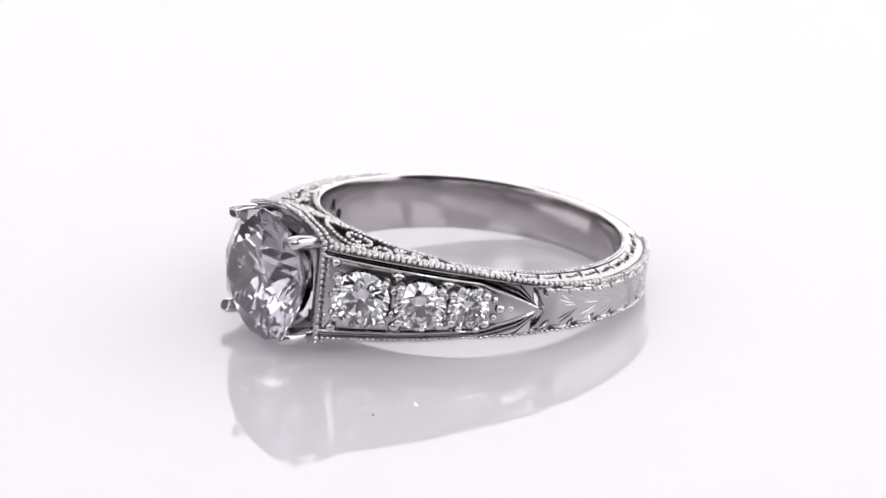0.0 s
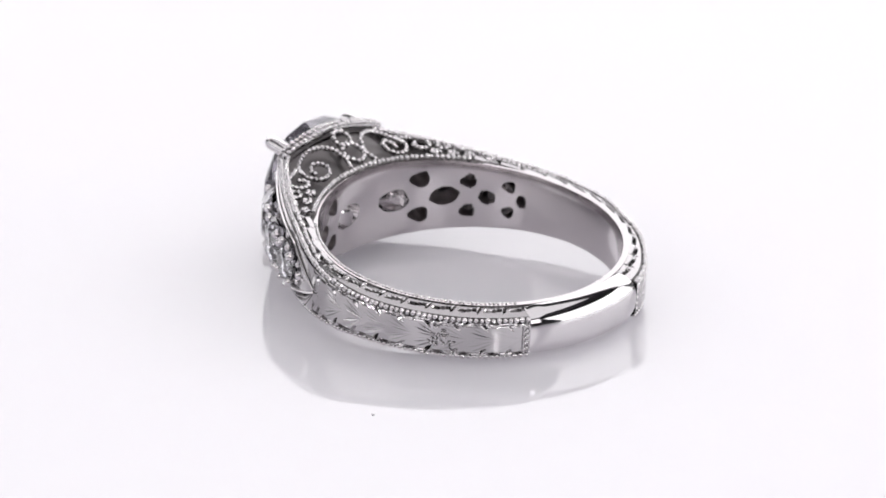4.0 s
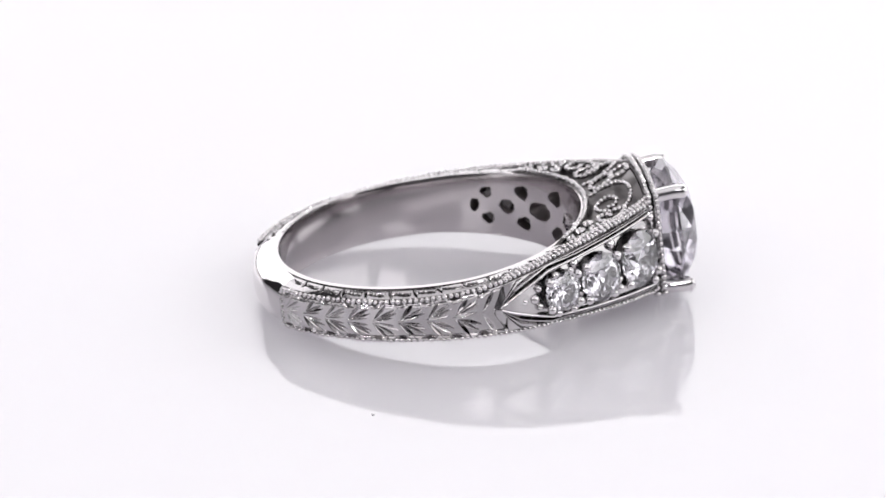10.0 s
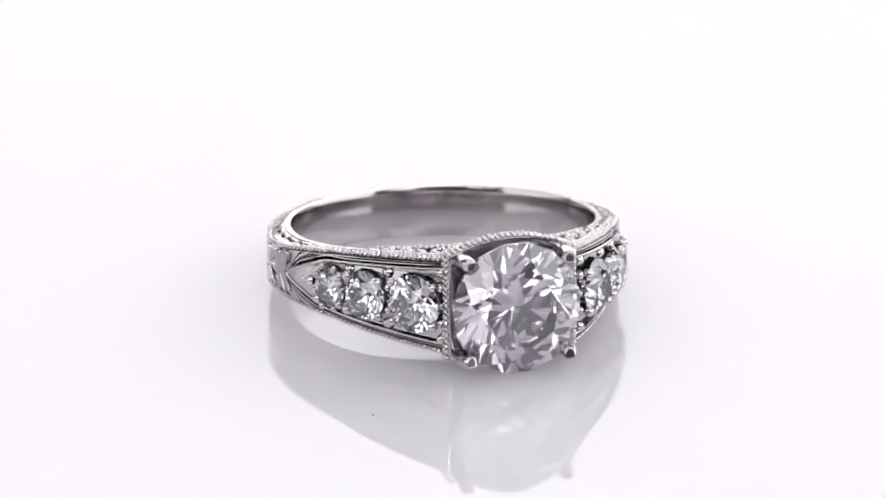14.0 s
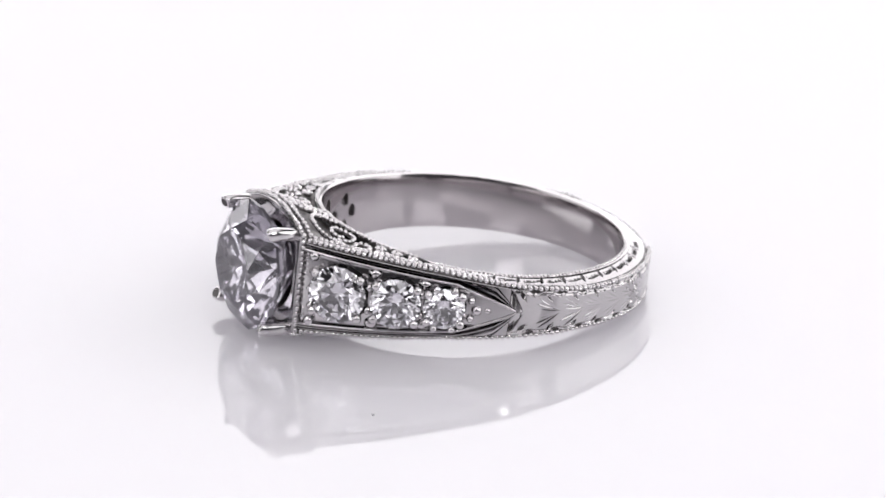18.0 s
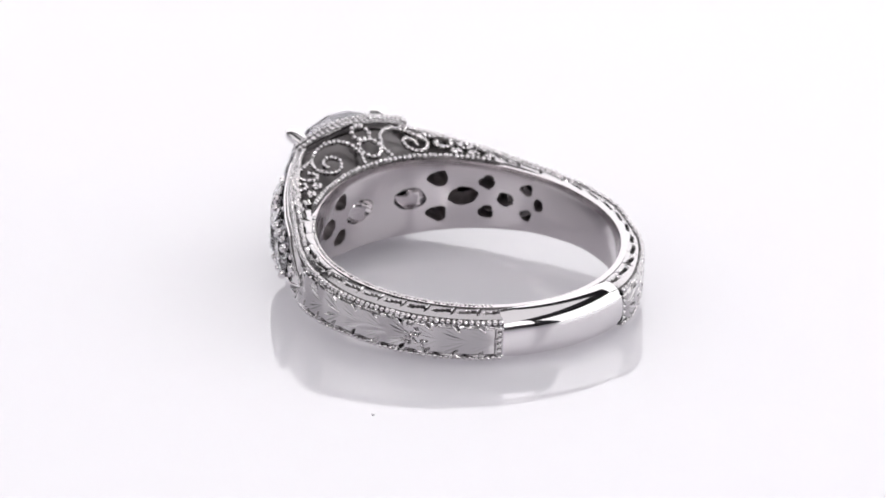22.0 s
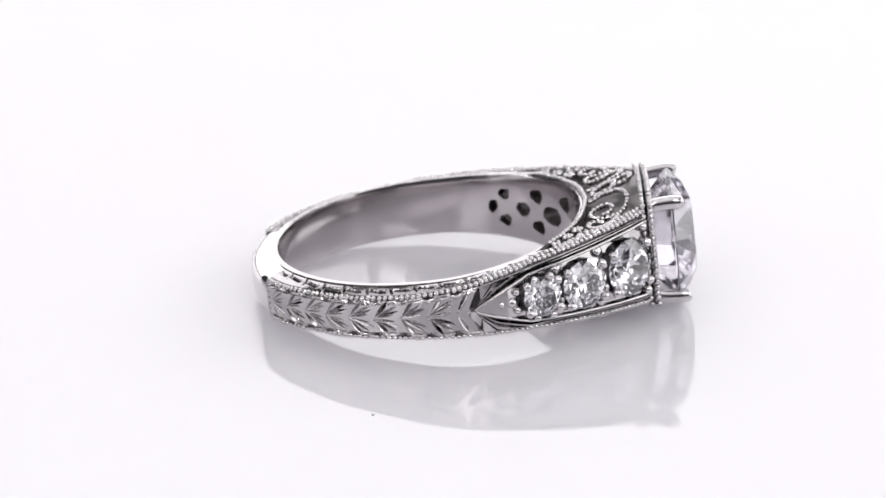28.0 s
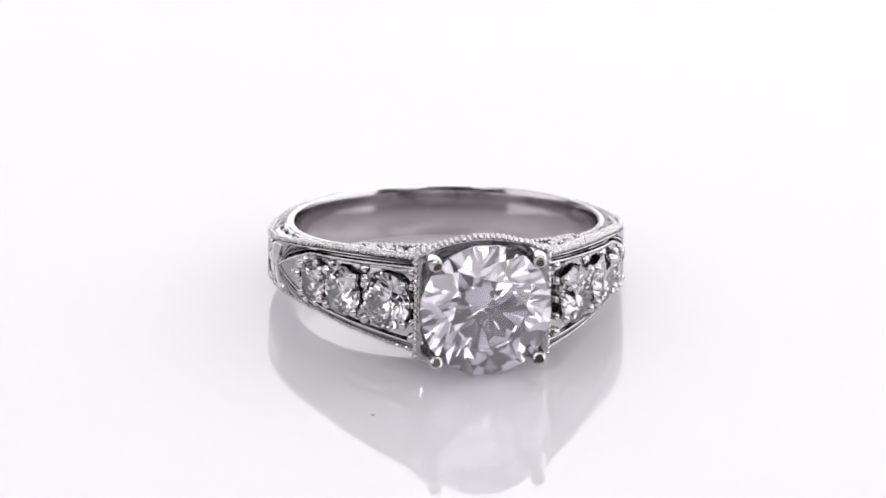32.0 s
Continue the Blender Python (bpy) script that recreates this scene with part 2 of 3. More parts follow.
    for rows, metal_of in tunnels:
        m = rows.shape[1]
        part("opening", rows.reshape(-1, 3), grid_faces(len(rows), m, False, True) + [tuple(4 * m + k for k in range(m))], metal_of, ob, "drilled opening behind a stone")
    return ob


# engraved arms of the band
def leaf_cut(x, y, x0, y0, x1, y1, width, depth):
    """Depth of one graver cut, thin at (x0, y0), widest past its middle and pointed at (x1, y1)."""
    dx, dy = x1 - x0, y1 - y0
    t = ((x - x0) * dx + (y - y0) * dy) / (dx * dx + dy * dy)
    c = np.clip(t, 0, 1)
    d = np.hypot(x - x0 - c * dx, y - y0 - c * dy)
    w = width * np.sin(np.pi * np.clip(c, 0.02, 0.98) ** 1.3) ** 0.7 + 0.01
    return depth * np.clip(1 - d / w, 0, 1) * (w / width)


def brick_cut(arc, r, x):
    """A long cut along the flank with a short hook across its end."""
    wave = 0.04 * np.sin((arc - x) * 4.2)
    dash = 0.20 * np.clip(1.6 - np.abs(r - 8.92 - wave) / 0.07, 0, 1) * smoothstep(x + 0.05, x + 0.2, arc) * smoothstep(x + 1.28, x + 1.12, arc)
    hook = leaf_cut(arc, r, x + 1.44, 8.50, x + 1.18, 9.14, 0.11, 0.18)
    return np.maximum(dash, hook)


def wear(side, phi):
    """One arm is worn a little thinner along its middle."""
    return 0.2 * smoothstep(90, 108, phi) * smoothstep(152, 132, phi) if side < 0 else 0.0 * phi


def arm(parent, side):
    lo, hi = 79.9, 180 - BACK
    n = 480
    # cross-section from the bore over the side, round the face, back to the bore
    m_side, m_face = 28, 84
    m = 2 * m_side + m_face
    g = np.linspace(1, -1, m_face)
    # the arm starts along the chevron behind the tip of the V
    back = np.concatenate([np.ones(m_side), np.abs(g), np.ones(m_side)])[None, :] * 4.4
    t = np.linspace(0, 1, n)[:, None]
    phis = lo - back + (hi - lo + back) * t
    arc_all = np.radians(phis) * R_OUT
    H_all, RO_all, HI_all = h_out(phis), r_out(phis) - wear(side, phis), h_in(phis)
    r, z, mark = np.zeros((n, m)), np.zeros((n, m)), np.zeros((n, m))
    s = np.linspace(0, 1, m_side, endpoint=False)[None, :]
    fa, sd = slice(m_side, m_side + m_face), slice(0, m_side)
    H, RO, HI, arc = H_all[:, sd], RO_all[:, sd], HI_all[:, sd], arc_all[:, sd]
    r[:, sd] = 8.34 + (RO - 0.26 - 8.34) * s
    z[:, sd] = HI - 0.02 + (H - HI + 0.02) * s + 0.05 * np.sin(np.pi * s)
    z[:, sd] -= 0.035 * np.clip(np.sin(arc * 2 * np.pi / 0.27), 0, 1) * (s < 0.12)
    # long cuts with hooks along both side faces
    rng = random.Random(11 if side > 0 else 12)
    end = math.radians(hi) * R_OUT
    rr = r[:, sd].copy()
    side_cut = np.zeros_like(rr)
    x = math.radians(80.2) * R_OUT - 1.48
    while x < end - 0.9:
        side_cut = np.maximum(side_cut, brick_cut(arc, rr, x + rng.uniform(-0.05, 0.05)))
        x += 1.48
    z[:, sd] -= side_cut
    # deep cuts and the strip under the beads are painted dark as shade
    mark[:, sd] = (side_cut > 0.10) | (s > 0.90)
    r[:, m_side + m_face:] = r[:, sd][:, ::-1]
    z[:, m_side + m_face:] = -z[:, sd][:, ::-1]
    mark[:, m_side + m_face:] = mark[:, sd][:, ::-1]
    # the face
    H, RO, arc = H_all[:, fa], RO_all[:, fa], arc_all[:, fa]
    zz = H * g[None, :]
    z[:, fa] = zz
    edge = np.clip((np.abs(zz) - (H - 0.2)) / 0.2, 0, 1)
    r[:, fa] = RO - 0.26 * edge ** 2
    cut = np.zeros((n, m_face))
    grow = H / 1.2
    pitch = 1.48
    start = math.radians(84.2) * R_OUT
    k = 0
    while start + k * pitch < end - 0.1:
        x = start + k * pitch + rng.uniform(-0.05, 0.05)
        worn = start + k * pitch > end - 1.7      # smooth patch before the dotted line
        for up in (1, -1):
            q = up * zz / grow
            for dx, dy, w, d in ((-0.80, 1.04, 0.125, 0.20), (-1.25, 0.80, 0.10, 0.18), (-1.38, 0.50, 0.09, 0.17), (-1.15, 0.20, 0.065, 0.12)):
                if k == 0 and dy < 0.9:
                    continue
                x_in, y_in = x, 0.06
                if side > 0:            # worn arm: the cuts show mostly near its edges
                    if dy > 0.9:
                        x_in, y_in = x + 0.5 * dx, 0.55
                    else:
                        d *= 0.28 if k < 3 else 0.13
                if worn:
                    d *= 0.4
                j = rng.uniform(-0.06, 0.06)
                cut = np.maximum(cut, leaf_cut(arc, q, x_in + rng.uniform(-0.08, 0.08), y_in, x + dx + j, dy + j, w * rng.uniform(0.7, 1.15), d * rng.uniform(0.5, 1.15)))
            # scallop against the beaded edge
            cut = np.maximum(cut, 0.16 * np.clip(1 - ((arc - x + 0.08) / 0.44) ** 2 - ((q - 1.04) / 0.22) ** 2, 0, 1) ** 0.6)
        k += 1
    cut = np.maximum(cut, 0.07 * np.clip(1 - np.abs(np.abs(zz) - (H - 0.27)) / 0.07, 0, 1))
    # a patch of short crossing cuts on one arm
    patch = np.zeros_like(cut)
    if side > 0:
        spot = math.radians(128.5) * R_OUT
        for _ in range(34):
            x, q, a, l = spot + rng.gauss(0, 0.34), rng.uniform(-0.78, 0.78), rng.uniform(0, math.pi), rng.uniform(0.16, 0.34)
            patch = np.maximum(patch, leaf_cut(arc, zz, x, q, x + l * math.cos(a), q + l * math.sin(a), 0.06, 0.11))
    # dotted line before the plain back
    for q in np.linspace(-0.82, 0.82, 6):
        cut = np.maximum(cut, 0.13 * np.clip(1.3 - np.hypot(arc - (end - 0.20), zz - q) / 0.12, 0, 1))
    cut = np.maximum(cut, 0.07 * np.clip(1 - np.abs(arc - (end - 0.42)) / 0.07, 0, 1))
    # bold stroke along the chevron
    first = arc - arc[:1]
    bold = 0.24 * np.clip(1.4 - first / 0.10, 0, 1) * smoothstep(0.03, 0.25, np.abs(zz)) * smoothstep(1.02, 0.6, np.abs(g))[None, :]
    cut = np.maximum(cut, bold)
    r[:, fa] -= np.maximum(cut, patch) * np.clip(1.25 - edge, 0, 1)
    # shade of deep cuts and bead gaps goes into the metal colour
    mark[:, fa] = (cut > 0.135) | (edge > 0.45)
    v = polar(side * phis, r, z)
    f = grid_faces(n, m)
    if side > 0:
        f = [tuple(reversed(q)) for q in f]
    ob = part("band_arm", v.reshape(-1, 3), f, SATIN, parent, "band arm engraved with wheat leaves")
    ob.data.set_sharp_from_angle(angle=radians(38))
    shade_cells(ob, mark)
    for up in (1, -1):
        p = np.linspace(80.3, hi - 1.0, 400)
        path = polar(side * p, r_out(p) - wear(side, p) - 0.15, up * (h_out(p) - 0.02))
        single_beads(along(path, 0.31), 0.155, ob)
        if side > 0 and up > 0:     # this arm is beaded along the bore as well
            p = np.linspace(50, hi - 3, 400)
            beads("milgrain", along(polar(side * p, 8.37, up * (h_in(p) - 0.015)), 0.23), 0.105, ob, GRAINED, "very fine beads along the bore")
    return ob


def plain_back(parent):
    n = 120
    phis = np.linspace(180 - BACK - 1.6, 180 + BACK + 1.6, n)
    half = [(8.28, 1.20), (8.31, 1.33), (8.40, 1.40), (8.55, 1.40), (8.75, 1.375), (8.98, 1.325), (9.20, 1.25), (9.40, 1.145), (9.55, 1.03), (9.68, 0.87), (9.755, 0.69), (9.79, 0.46), (9.80, 0.2), (9.80, 0.0)]
    sec = np.array(half + [(r, -z) for r, z in half[-2::-1]])
    m = len(sec)
    # both ends sink under the engraved arms
    off = np.abs(phis - 180)
    sink = smoothstep(BACK + 0.2, BACK + 1.4, off)[:, None]
    slim = 1 - 0.045 * smoothstep(BACK - 6, BACK, off)[:, None]
    v = polar(phis[:, None], sec[None, :, 0] - 0.16 * sink * (sec[None, :, 0] > 9.1), sec[None, :, 1] * slim * (1 - 0.09 * sink)).reshape(-1, 3)
    f = grid_faces(n, m, False, True) + [tuple(range(m - 1, -1, -1)), tuple((n - 1) * m + k for k in range(m))]
    return fix_normals(part("plain_back", v, f, POLISHED, parent, "plain polished back of the band"))


# brilliant-cut stone along +x, girdle at 0, radius 1
def brilliant():
    hc, rt, rs, hp, rl, gt = 0.298, 0.57, 0.79, 0.862, 0.22, 0.04
    v, f = [], []

    def add(r, a, h):
        v.append((h, r * math.cos(math.radians(a)), r * math.sin(math.radians(a))))
        return len(v) - 1

    T = [add(rt, 45 * k, hc + gt / 2) for k in range(8)]
    S = [add(rs, 45 * k + 22.5, gt / 2 + hc * (1 - rs * math.cos(math.radians(22.5))) / (1 - rt)) for k in range(8)]
    G = [add(1, 22.5 * k, gt / 2) for k in range(16)]
    B = [add(1, 22.5 * k, -gt / 2) for k in range(16)]
    L = [add(rl, 45 * k + 22.5, -gt / 2 - hp * (1 - rl * math.cos(math.radians(22.5)))) for k in range(8)]
    C = add(0, 0, -gt / 2 - hp)
    f.append(tuple(T))
    for k in range(8):
        n = (k + 1) % 8
        f.append((T[n], T[k], S[k]))
        f.append((T[k], S[k - 1], G[2 * k], S[k]))
        f.append((S[k], G[2 * k], G[2 * k + 1]))
        f.append((S[k], G[2 * k + 1], G[(2 * k + 2) % 16]))
        f.append((L[k], B[2 * k + 1], B[2 * k]))
        f.append((L[k], B[(2 * k + 2) % 16], B[2 * k + 1]))
        f.append((C, L[k], B[2 * k], L[k - 1]))
    for k in range(16):
        f.append((G[k], B[k], B[(k + 1) % 16], G[(k + 1) % 16]))
    return np.array(v), f


GEM_V, GEM_F = brilliant()


def stone(name, centre, axis, radius, parent, label, turn=0.0, mat=DIAMOND):
    a = Vector(axis).normalized()
    b = Vector((0, 0, 1)).cross(a).normalized()
    c = a.cross(b)
    ca, sa = math.cos(radians(turn)), math.sin(radians(turn))
    y = GEM_V[:, 1] * ca - GEM_V[:, 2] * sa
    zz = GEM_V[:, 1] * sa + GEM_V[:, 2] * ca
    v = np.asarray(centre) + radius * (GEM_V[:, :1] * np.array(a)[None] + y[:, None] * np.array(b)[None] + zz[:, None] * np.array(c)[None])
    return fix_normals(part(name, v, GEM_F, mat, parent, label, smooth=False))


# shoulder: recessed plate with three stones between raised rails
SIDE_STONES = ((25.7, 1.58), (41.2, 1.38), (55.3, 1.12))


def shoulder(parent, side):
    phis = np.concatenate([np.linspace(15.4, 70.0, 130), np.linspace(70.1, 81.0, 110)])
    n = len(phis)
    RO, H = r_out(phis), h_out(phis)
    # half-height of the recess: closes to the point of the V
    inner = np.clip(np.minimum(H - 0.50, 1.32 * np.clip((78.0 - phis) / 20, 0, 10) ** 0.85), 0.0, None)
    zs, rs, marks = [], [], []
    none = np.zeros(n)
    # flank: open above the scrollwork, closed down to the bore further back
    hi_in = h_in(phis) - 0.02
    arc = np.radians(phis) * R_OUT
    DO = dome(phis)
    for q in np.linspace(0, 0.96, 22):
        flank_r = 8.36 + (RO - DO - 0.30 - 8.36) * q
        flank_z = hi_in + (H - hi_in) * q + 0.06 * math.sin(math.pi * q)
        side_cut = none
        for k in range(4):
            side_cut = np.maximum(side_cut, brick_cut(arc, flank_r, math.radians(80.2) * R_OUT - 1.48 * (k + 1)))
        flank_z = flank_z - side_cut
        shut = smoothstep(41.0 + 3 * q, 48.0 + 2 * q, phis)
        zs.append(-(flank_z * shut + (H - 0.05 * (1 - q)) * (1 - shut)))
        rs.append(flank_r * shut + (RO - DO - 0.30 - 0.30 * (1 - q)) * (1 - shut))
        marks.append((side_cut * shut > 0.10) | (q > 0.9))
    # from the outer edge inwards: beaded edge, plain cheek, two sunk lines that meet at the V, rail
    spread = np.minimum(1.0, 0.04 + inner / 0.55) * (1 + 0.7 * smoothstep(46, 66, phis))
    fade = smoothstep(80.0, 78.0, phis)
    third = smoothstep(54, 62, phis)

    def bowed(zz):
        return RO - DO * (zz / H) ** 2

    for e, d in ((0.03, -0.15), (0.09, -0.07), (0.15, -0.02), (0.17, 0.0)):
        zs.append(-(H - e))
        rs.append(bowed(zs[-1]) + d)
        marks.append(none + (e < 0.12))
    for e, d in ((0.56, 0.0), (0.52, 0.0), (0.475, -0.15), (0.43, 0.0), (0.345, 0.0), (0.28, -0.20), (0.225, 0.0), (0.185, 0.0), (0.13, -0.22), (0.07, 0.0), (0.02, -0.01)):
        zs.append(-np.minimum(inner + e * spread, H - 0.18 - 0.01 * (0.56 - e)))
        rs.append(bowed(zs[-1]) + d * fade * (third if e > 0.4 else 1.0))
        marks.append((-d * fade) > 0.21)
    # sunk plate, drilled through under each stone; the holes are darkened in place of shade
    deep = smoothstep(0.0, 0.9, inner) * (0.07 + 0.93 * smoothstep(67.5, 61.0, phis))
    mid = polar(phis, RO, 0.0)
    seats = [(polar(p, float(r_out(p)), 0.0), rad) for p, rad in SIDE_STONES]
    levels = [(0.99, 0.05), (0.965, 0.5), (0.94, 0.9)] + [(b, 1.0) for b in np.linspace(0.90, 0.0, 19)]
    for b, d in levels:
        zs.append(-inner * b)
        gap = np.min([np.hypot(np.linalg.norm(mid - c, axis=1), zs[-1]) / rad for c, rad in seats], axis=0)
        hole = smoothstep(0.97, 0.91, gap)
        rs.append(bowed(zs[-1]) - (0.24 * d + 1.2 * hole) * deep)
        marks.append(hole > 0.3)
    z = np.stack(zs + [-a for a in zs[-2::-1]], 1)
    r = np.stack(rs + rs[-2::-1], 1)
    # the face drops away under the arm behind the chevron
    past = smoothstep(-0.25, 0.35, phis[:, None] - 79.9 + 4.4 * np.abs(z) / H[:, None])
    face = np.arange(z.shape[1])[None, :]
    face = (face >= 22) & (face < z.shape[1] - 22)
    r = r - np.where(face, 0.30 * past, 0.0)
    z = z * np.where(face, 1.0, 1 - 0.03 * smoothstep(75.4, 76.2, phis)[:, None])
    v = polar(side * phis[:, None], r, z)
    f = grid_faces(n, z.shape[1])
    if side < 0:
        f = [tuple(reversed(x)) for x in f]
    ob = part("shoulder", v.reshape(-1, 3), f, SATIN, parent, "tapering shoulder set with three clear stones between raised rails")
    ob.data.set_sharp_from_angle(angle=radians(18))
    # marked grooves, bead gaps and holes take dark metal as painted shade
    shade_cells(ob, np.stack([np.asarray(a, float) for a in marks + marks[-2::-1]], 1))
    for up in (1, -1):
        path = polar(side * phis[:-6], (RO - DO)[:-6] - 0.14, up * (H[:-6] + 0.0))
        beads("milgrain", along(path, 0.30), 0.15, ob, GRAINED, "fine beaded edge")
        k = inner > 0.02
        rail = polar(side * phis[k], bowed(inner)[k] + 0.02, up * (inner[k] + 0.03))
        tube("rail", rail, 0.075, ob, POLISHED, "thin bright rail round the stones", sides=6)
    wall = polar(side * 16.9, float(r_out(16.9)) + 0.0, 0.0)
    zz = np.linspace(-2.1, 2.1, 12)
    tube("rail", [(wall[0], wall[1], q) for q in zz], 0.10, ob, POLISHED, "thin bright rail beside the frame", sides=6)
    # stones and the beads that hold them
    for phi, rad in SIDE_STONES:
        e = 0.5
        p0, p1 = polar(side * (phi - e), float(r_out(phi - e)), 0.0), polar(side * (phi + e), float(r_out(phi + e)), 0.0)
        t = p1 - p0
        t /= np.linalg.norm(t)
        nrm = np.cross(t, [0, 0, 1.0])
        if np.dot(nrm, p0) < 0:
            nrm = -nrm
        c = (p0 + p1) / 2 + nrm * 0.12
        st = stone("side_stone", c, nrm, rad, ob, "small round brilliant-cut clear stone", turn=phi * 3)
        for ang, size in ((40, 0.26), (66, 0.2), (114, 0.2), (140, 0.26), (220, 0.26), (246, 0.2), (294, 0.2), (320, 0.26)):
            d = t * math.cos(radians(ang)) + np.array([0, 0, 1.0]) * math.sin(radians(ang))
            if abs(d[2]) > 0.85 and rad > 1.2:
                continue
            b = c + d * (rad + 0.06) + nrm * 0.14
            part("bead_prong", BEAD_V * size + b, BEAD_F, POLISHED, st, "round polished bead gripping the stone")
    for phi in (33.9, 48.5):
        for up in (1, -1):
            edge = float(h_out(phi)) - 0.5
            c = polar(side * phi, float(r_out(phi) - 0.5 * dome(phi)) - 0.30, up * (edge - 0.34))
            part("lump", BEAD_V * np.array([0.40, 0.40, 0.36]) + c, BEAD_F, POLISHED, ob, "smooth raised lump of metal between two stones")
    for phi, zz, size in ((65.5, 0.0, 0.3), (63.6, 0.5, 0.22), (63.6, -0.5, 0.22), (69.0, 0.0, 0.2), (18.6, 1.8, 0.3), (18.6, -1.8, 0.3), (18.9, 0.95, 0.24), (18.9, -0.95, 0.24), (18.6, 0.0, 0.22),
                          (33.6, 0.62, 0.26), (33.6, -0.62, 0.26), (48.4, 0.55, 0.22), (48.4, -0.55, 0.22)):
        c = polar(side * phi, float(r_out(phi) - dome(phi) * (zz / h_out(phi)) ** 2) - 0.1, zz)
        part("bead_prong", BEAD_V * size + c, BEAD_F, POLISHED, ob, "round polished bead")
    return ob


# square frame under the stone with arched top and bottom bars
def frame_outline(n=40):
    """y, z round the frame, from one corner over the top."""
    pts = []
    for up in (1, -1):
        for k in range(n):
            y = up * HALF_Y * (1 - 2 * k / n)
            pts.append((y, up * (HALF_Z + (ARCH if up > 0 else LOW_ARCH) * (1 - (y / HALF_Y) ** 2))))
        for k in range(n // 2):
            pts.append((-up * HALF_Y, up * HALF_Z * (1 - 4 * k / n)))
    return np.array(pts)


def head(parent):
    o = frame_outline()
    n = len(o)
    sec = [(-0.66, 0.0), (-0.62, 0.08), (-0.48, 0.10), (-0.36, 0.02), (-0.30, 0.10), (-0.10, 0.10), (0.0, 0.03), (0.02, -0.05), (-0.02, -0.26), (-0.60, -0.30), (-0.66, -0.2)]
    v = np.zeros((n, len(sec), 3))
    for j, (x, d) in enumerate(sec):
        v[:, j, 0] = HEAD_X + x
        v[:, j, 1:] = o * (1 + d / 2.9) + (HEAD_Y, 0)
    ob = part("head_frame", v.reshape(-1, 3), grid_faces(n, len(sec), True, True), SATIN, parent, "square arched frame with beaded edges under the stone")
    fix_normals(ob)
    ob.data.set_sharp_from_angle(angle=radians(34))
    # dark line between the two beaded rows, painted for the groove's shade
    ring_mark = np.zeros((n, len(sec)))
    ring_mark[:, 3] = 1
    shade_cells(ob, ring_mark)
    for x in (-0.55, -0.16):
        path = np.concatenate([np.full((n, 1), HEAD_X + x), o * (1 + 0.11 / 2.9) + (HEAD_Y, 0)], 1)
        path = np.concatenate([path, path[:1]])
        beads("milgrain", along(path, 0.31), 0.155, ob, GRAINED, "fine beaded edge")
    # plate with a round hole, added to brighten the dark gap under the stone
    ang = np.arctan2(o[:, 1], o[:, 0])
    rim = np.stack([np.cos(ang), np.sin(ang)], 1) * 2.4
    rows = [np.concatenate([np.full((n, 1), HEAD_X + x), q + (HEAD_Y, 0)], 1) for x, q in ((-0.5, rim), (-0.34, rim), (-0.28, rim * 1.04), (-0.22, o * 0.93), (-0.5, o * 0.93))]
    seat = part("gap_fill_plate", np.stack(rows, 1).reshape(-1, 3), grid_faces(n, 5, True, True), POLISHED, ob, "added bright plate with a round hole, lightening the gap under the stone")
    fix_normals(seat)
    seat.data.set_sharp_from_angle(angle=radians(34))
    for sy in (1, -1):
        for sz in (1, -1):
            d = np.array([(HEAD_X - 0.5, sy * 2.66, sz * 2.44), (HEAD_X - 0.2, sy * 2.72, sz * 2.54), (HEAD_X + 0.2, sy * 2.78, sz * 2.62), (STONE_X, sy * 2.80, sz * 2.68),
                          (STONE_X + 0.24, sy * 2.79, sz * 2.66), (STONE_X + 0.42, sy * 2.76, sz * 2.63), (STONE_X + 0.52, sy * 2.74, sz * 2.60), (STONE_X + 0.55, sy * 2.73, sz * 2.59)])
            d[:, 1] += HEAD_Y
            s = np.linspace(0, len(d) - 1, 29)
            fine = np.stack([np.interp(s, range(len(d)), d[:, k]) for k in range(3)], 1)
            for _ in range(2):
                fine[1:-1] = (fine[:-2] + 2 * fine[1:-1] + fine[2:]) / 4
            rad = np.interp(s, range(len(d)), [0.33, 0.36, 0.38, 0.39, 0.385, 0.365, 0.32, 0.22])
            claw = tube("prong", fine, rad, ob, POLISHED, "polished claw prong with its end darkened for a dark reflection", sides=20, square=0.8)
            # end cap painted dark to imitate the dark reflection on it
            claw.data.materials.append(SHADE_METAL)
            end = claw.data.polygons[-1]
            end.material_index, end.use_smooth = 1, False
    return ob


# openwork sides between bore and shoulder
def r_top(phi):
    p = np.abs(np.asarray(phi, float))
    return np.minimum(r_out(p) - dome(p) - 0.3, (HEAD_X - 0.8) / np.cos(np.radians(np.minimum(p, 60))))


def h_top(phi, up):
    y = np.clip(r_top(phi) * np.sin(np.radians(phi)), -HALF_Y, HALF_Y)
    arch = HALF_Z + (ARCH if up > 0 else LOW_ARCH) * (1 - (y / HALF_Y) ** 2)
    return np.where(np.abs(phi) < 17.5, arch, h_out(phi))


def wall_z(x, y, up):
    phi = np.degrees(np.arctan2(y, x))
    r = np.hypot(x, y)
    w = np.clip((r - 8.5) / (r_top(phi) - 8.5), 0, 1.05)
    return h_in(phi) * (1 - w) + h_top(phi, up) * w


def lift(xy, up):
    xy = np.asarray(xy, float)
    phi = np.degrees(np.arctan2(xy[:, 1], xy[:, 0]))
    xy = xy * np.minimum(1.0, (r_top(phi) - 0.02) / np.hypot(xy[:, 0], xy[:, 1]))[:, None]
    return np.stack([xy[:, 0], xy[:, 1], up * wall_z(xy[:, 0], xy[:, 1], up)], 1)


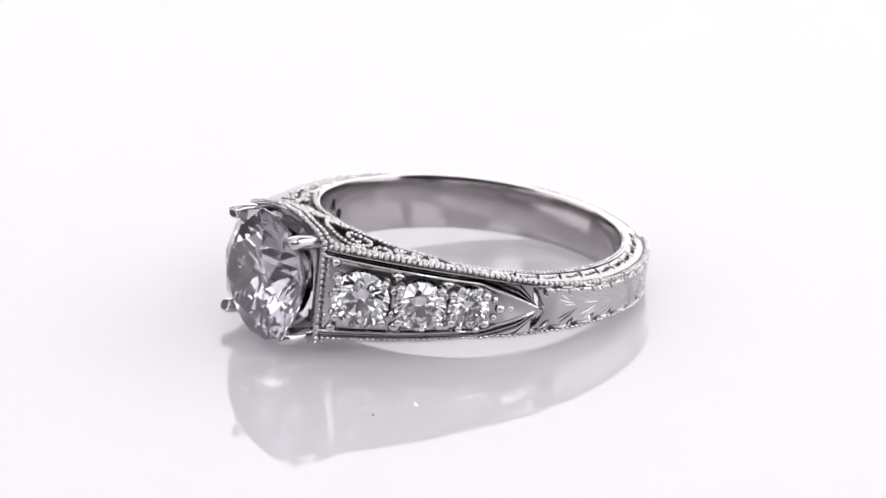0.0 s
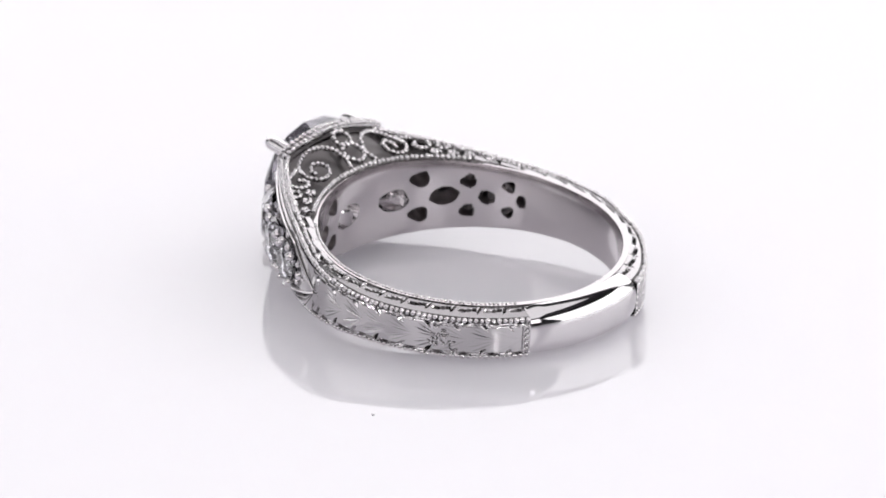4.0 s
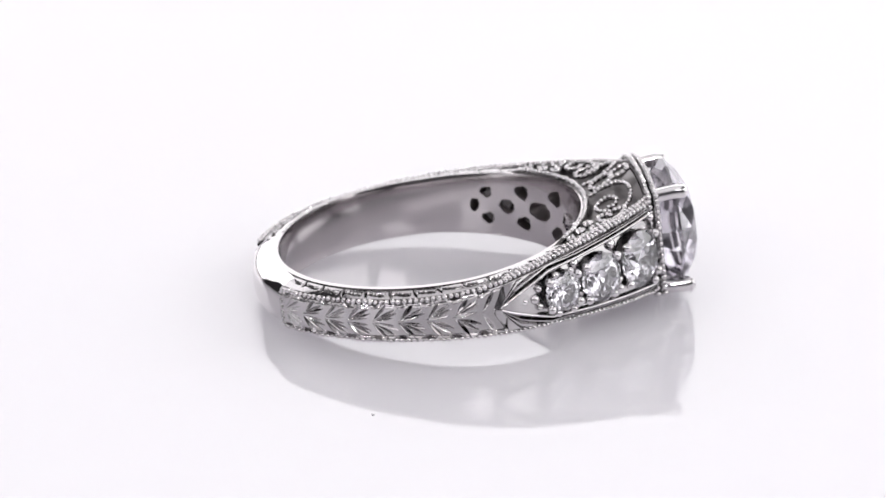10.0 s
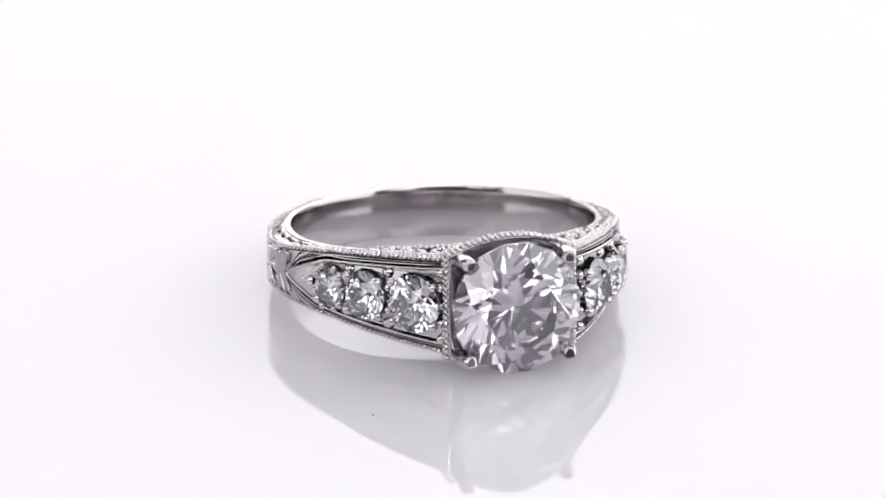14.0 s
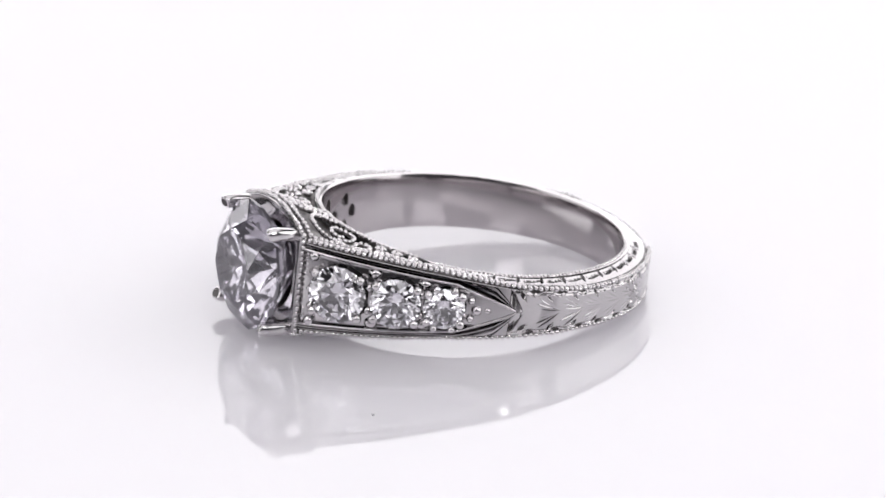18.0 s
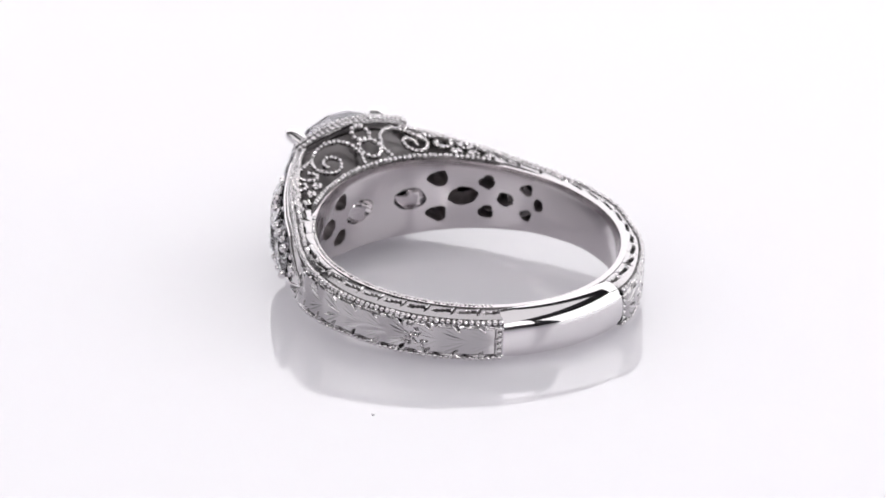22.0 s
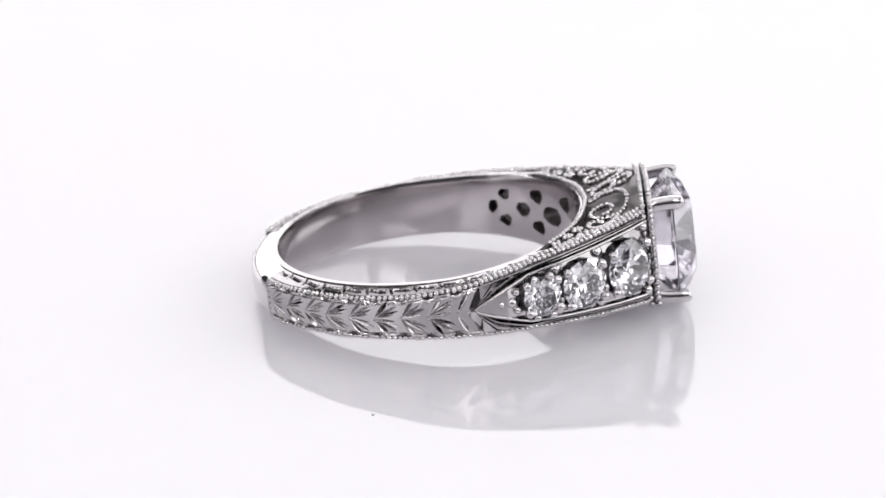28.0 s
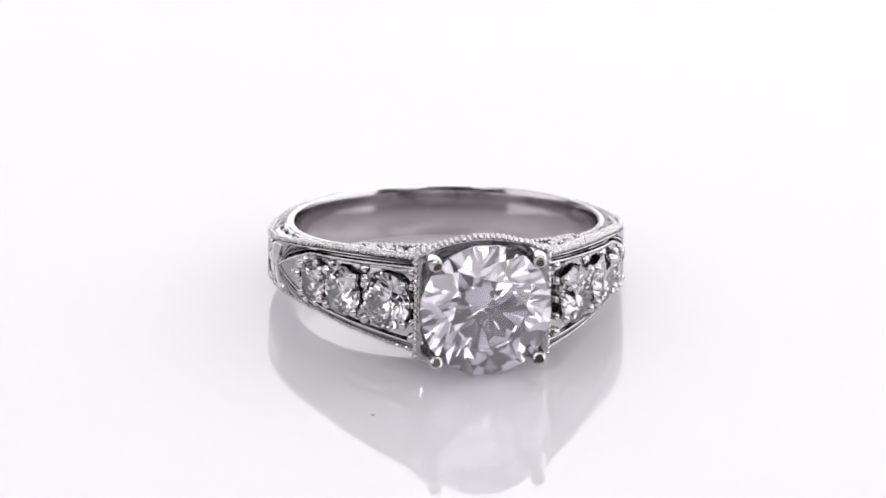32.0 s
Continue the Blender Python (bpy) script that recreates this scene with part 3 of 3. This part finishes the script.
def spiral(cx, cy, r0, r1, a0, a1, n=40):
    t = np.linspace(0, 1, n)
    a = np.radians(a0 + (a1 - a0) * t)
    r = r0 + (r1 - r0) * t
    return np.stack([cx + r * np.cos(a), cy + r * np.sin(a)], 1)


def gallery(parent):
    for up in (1, -1):
        # rails along the bore and along the shoulder
        phis = np.linspace(-50, 50, 116)
        rim = polar(phis, 8.54 if up > 0 else 8.62, up * (h_in(phis) - (0.0 if up > 0 else 0.06)))
        w = np.linspace(0, 1, 9)[None, :]
        low, top = 8.50 + 0 * phis[:, None], r_top(phis)[:, None] + 0.16
        deep = 0.40 * smoothstep(44, 26, np.abs(phis))[:, None] + 0.10
        zw = up * (h_in(phis)[:, None] * (1 - w) + h_top(phis, up)[:, None] * w - deep)
        skin = polar(phis[:, None], low + (top - low) * w, zw).reshape(-1, 3)
        back = skin - np.array([0, 0, up * 0.12])
        faces = grid_faces(len(phis), 9)
        # added wall: its dark face stands in for the shaded hollow
        wall = part("gallery_shade_wall", np.concatenate([skin, back]), faces + [tuple(len(skin) + k for k in q) for q in faces], HOLLOW_SHADE, parent, "added dark wall standing in for the shaded hollow behind the scrollwork")
        # bright back face, added to lighten the stone
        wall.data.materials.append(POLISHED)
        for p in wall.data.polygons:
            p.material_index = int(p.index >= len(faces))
        # rail is dark to imitate shade between its beads
        g = tube("gallery_rail", rim, 0.03 + 0.14 * smoothstep(50, 42, np.abs(phis)), parent, SHADE_METAL, "rail along the bore under the scrollwork")
        beads("milgrain", along(rim[9:-9] + np.array([0, 0, up * 0.11]), 0.30), 0.15 if up > 0 else 0.11, g, GRAINED, "fine beaded edge")
        for side in (1, -1):
            p2 = np.linspace(15.6, 44, 40)
            rail = polar(side * p2, r_out(p2) - dome(p2) - 0.40, up * (h_out(p2) - 0.06))
            t2 = tube("gallery_rail", rail, 0.18, parent, SATIN, "rail along the shoulder edge")
            p3 = np.linspace(15.6, 75, 90)
            beads("milgrain", along(polar(side * p3, r_out(p3) - dome(p3) - 0.46, up * (h_out(p3) + 0.08 * smoothstep(60, 40, p3))), 0.30), 0.15, t2, GRAINED, "fine beaded edge")
            s = side
            curves = [
                spiral(9.45, s * 2.75, 0.24, 0.98, s * 470, s * 50, 60),
                np.array([(9.86, s * 3.55), (10.2, s * 3.5), (10.6, s * 3.0), (10.78, s * 2.3), (10.62, s * 1.5), (10.15, s * 0.98), (9.4, s * 0.72), (8.8, s * 0.9)]),
                spiral(8.98, s * 4.38, 0.30, 0.66, s * 330, s * 40, 44),
                spiral(8.28, s * 5.45, 0.28, 0.50, s * 330, s * 60, 36),
                spiral(7.6, s * 6.25, 0.22, 0.36, s * 320, s * 60, 30),
                spiral(7.02, s * 6.78, 0.14, 0.26, s * 320, s * 60, 24),
                spiral(7.86, s * 4.56, 0.14, 0.28, s * 200, s * 480, 24),
                spiral(7.28, s * 5.30, 0.12, 0.27, s * 200, s * 480, 24),
                spiral(6.66, s * 5.98, 0.10, 0.24, s * 200, s * 480, 24),
                np.array([(10.15, s * 3.7), (9.8, s * 4.3), (9.55, s * 4.9), (9.0, s * 5.4), (8.7, s * 5.9)]),
            ]
            # wires coloured dark for the shade in the gaps of the beading
            for c in curves:
                p = along(lift(c, up), 0.10)
                w = tube("scroll", p, 0.10, parent, SHADE_METAL, "small beaded wire scroll", sides=6)
                beads("milgrain", along(p + np.array([0, 0, up * 0.07]), 0.27), 0.142, w, GRAINED, "fine beading on the scroll")
        # same shade-dark wire under the beads of the circles
        for cx, rad in ((10.60, 0.50), (9.58, 0.62)):
            c = spiral(cx, 0, rad, rad, 0, 360, 32)
            p = lift(c, up)
            w = tube("scroll", p, 0.11, parent, SHADE_METAL, "small beaded wire circle", sides=6)
            beads("milgrain", along(p + np.array([0, 0, up * 0.08]), 0.32), 0.155, w, GRAINED, "fine beading on the circle")


inner_sleeve(ring)
for side in (1, -1):
    arm(ring, side)
    shoulder(ring, side)
plain_back(ring)
head(ring)
gallery(ring)
stone("centre_stone", (STONE_X, HEAD_Y - 0.05, 0), (1, 0, 0), STONE_R, ring, "large round brilliant-cut clear stone", turn=11, mat=CENTRE)


# a speck of dust on the sheet
def dust_speck(x, y):
    v = np.concatenate([BEAD_V * np.array([0.075, 0.05, 0.03]), BEAD_V * np.array([0.04, 0.06, 0.025]) + np.array([0.06, 0.03, -0.004])])
    n = len(BEAD_V)
    ob = mesh_object("dust_speck", v * MM, BEAD_F + [tuple(n + k for k in f) for f in BEAD_F], GREY)
    ob.location = (x, y, 0.028 * MM)
    return tagged(ob, "tiny dark speck of dust on the white acrylic", "dust")


dust_speck(-0.0041, -0.0177)


# ---- what moves ----
RING_ON_SHEET = pose(0, 0, 0, 0, 0, -145.326) @ pose(-1.12 * MM, -0.172 * MM, 2.248 * MM) @ pose(0, 0, 0, 0, -5.71, 0) @ pose(0, 0, 0, -1.26, 0, 0)


def motions():
    rows = []
    for k in range(161):
        t = k * 0.2
        rows.append((t, pose(0, 0, 0, 0, 0, -SPIN * t) @ RING_ON_SHEET))
    walk(ring, rows)


motions()
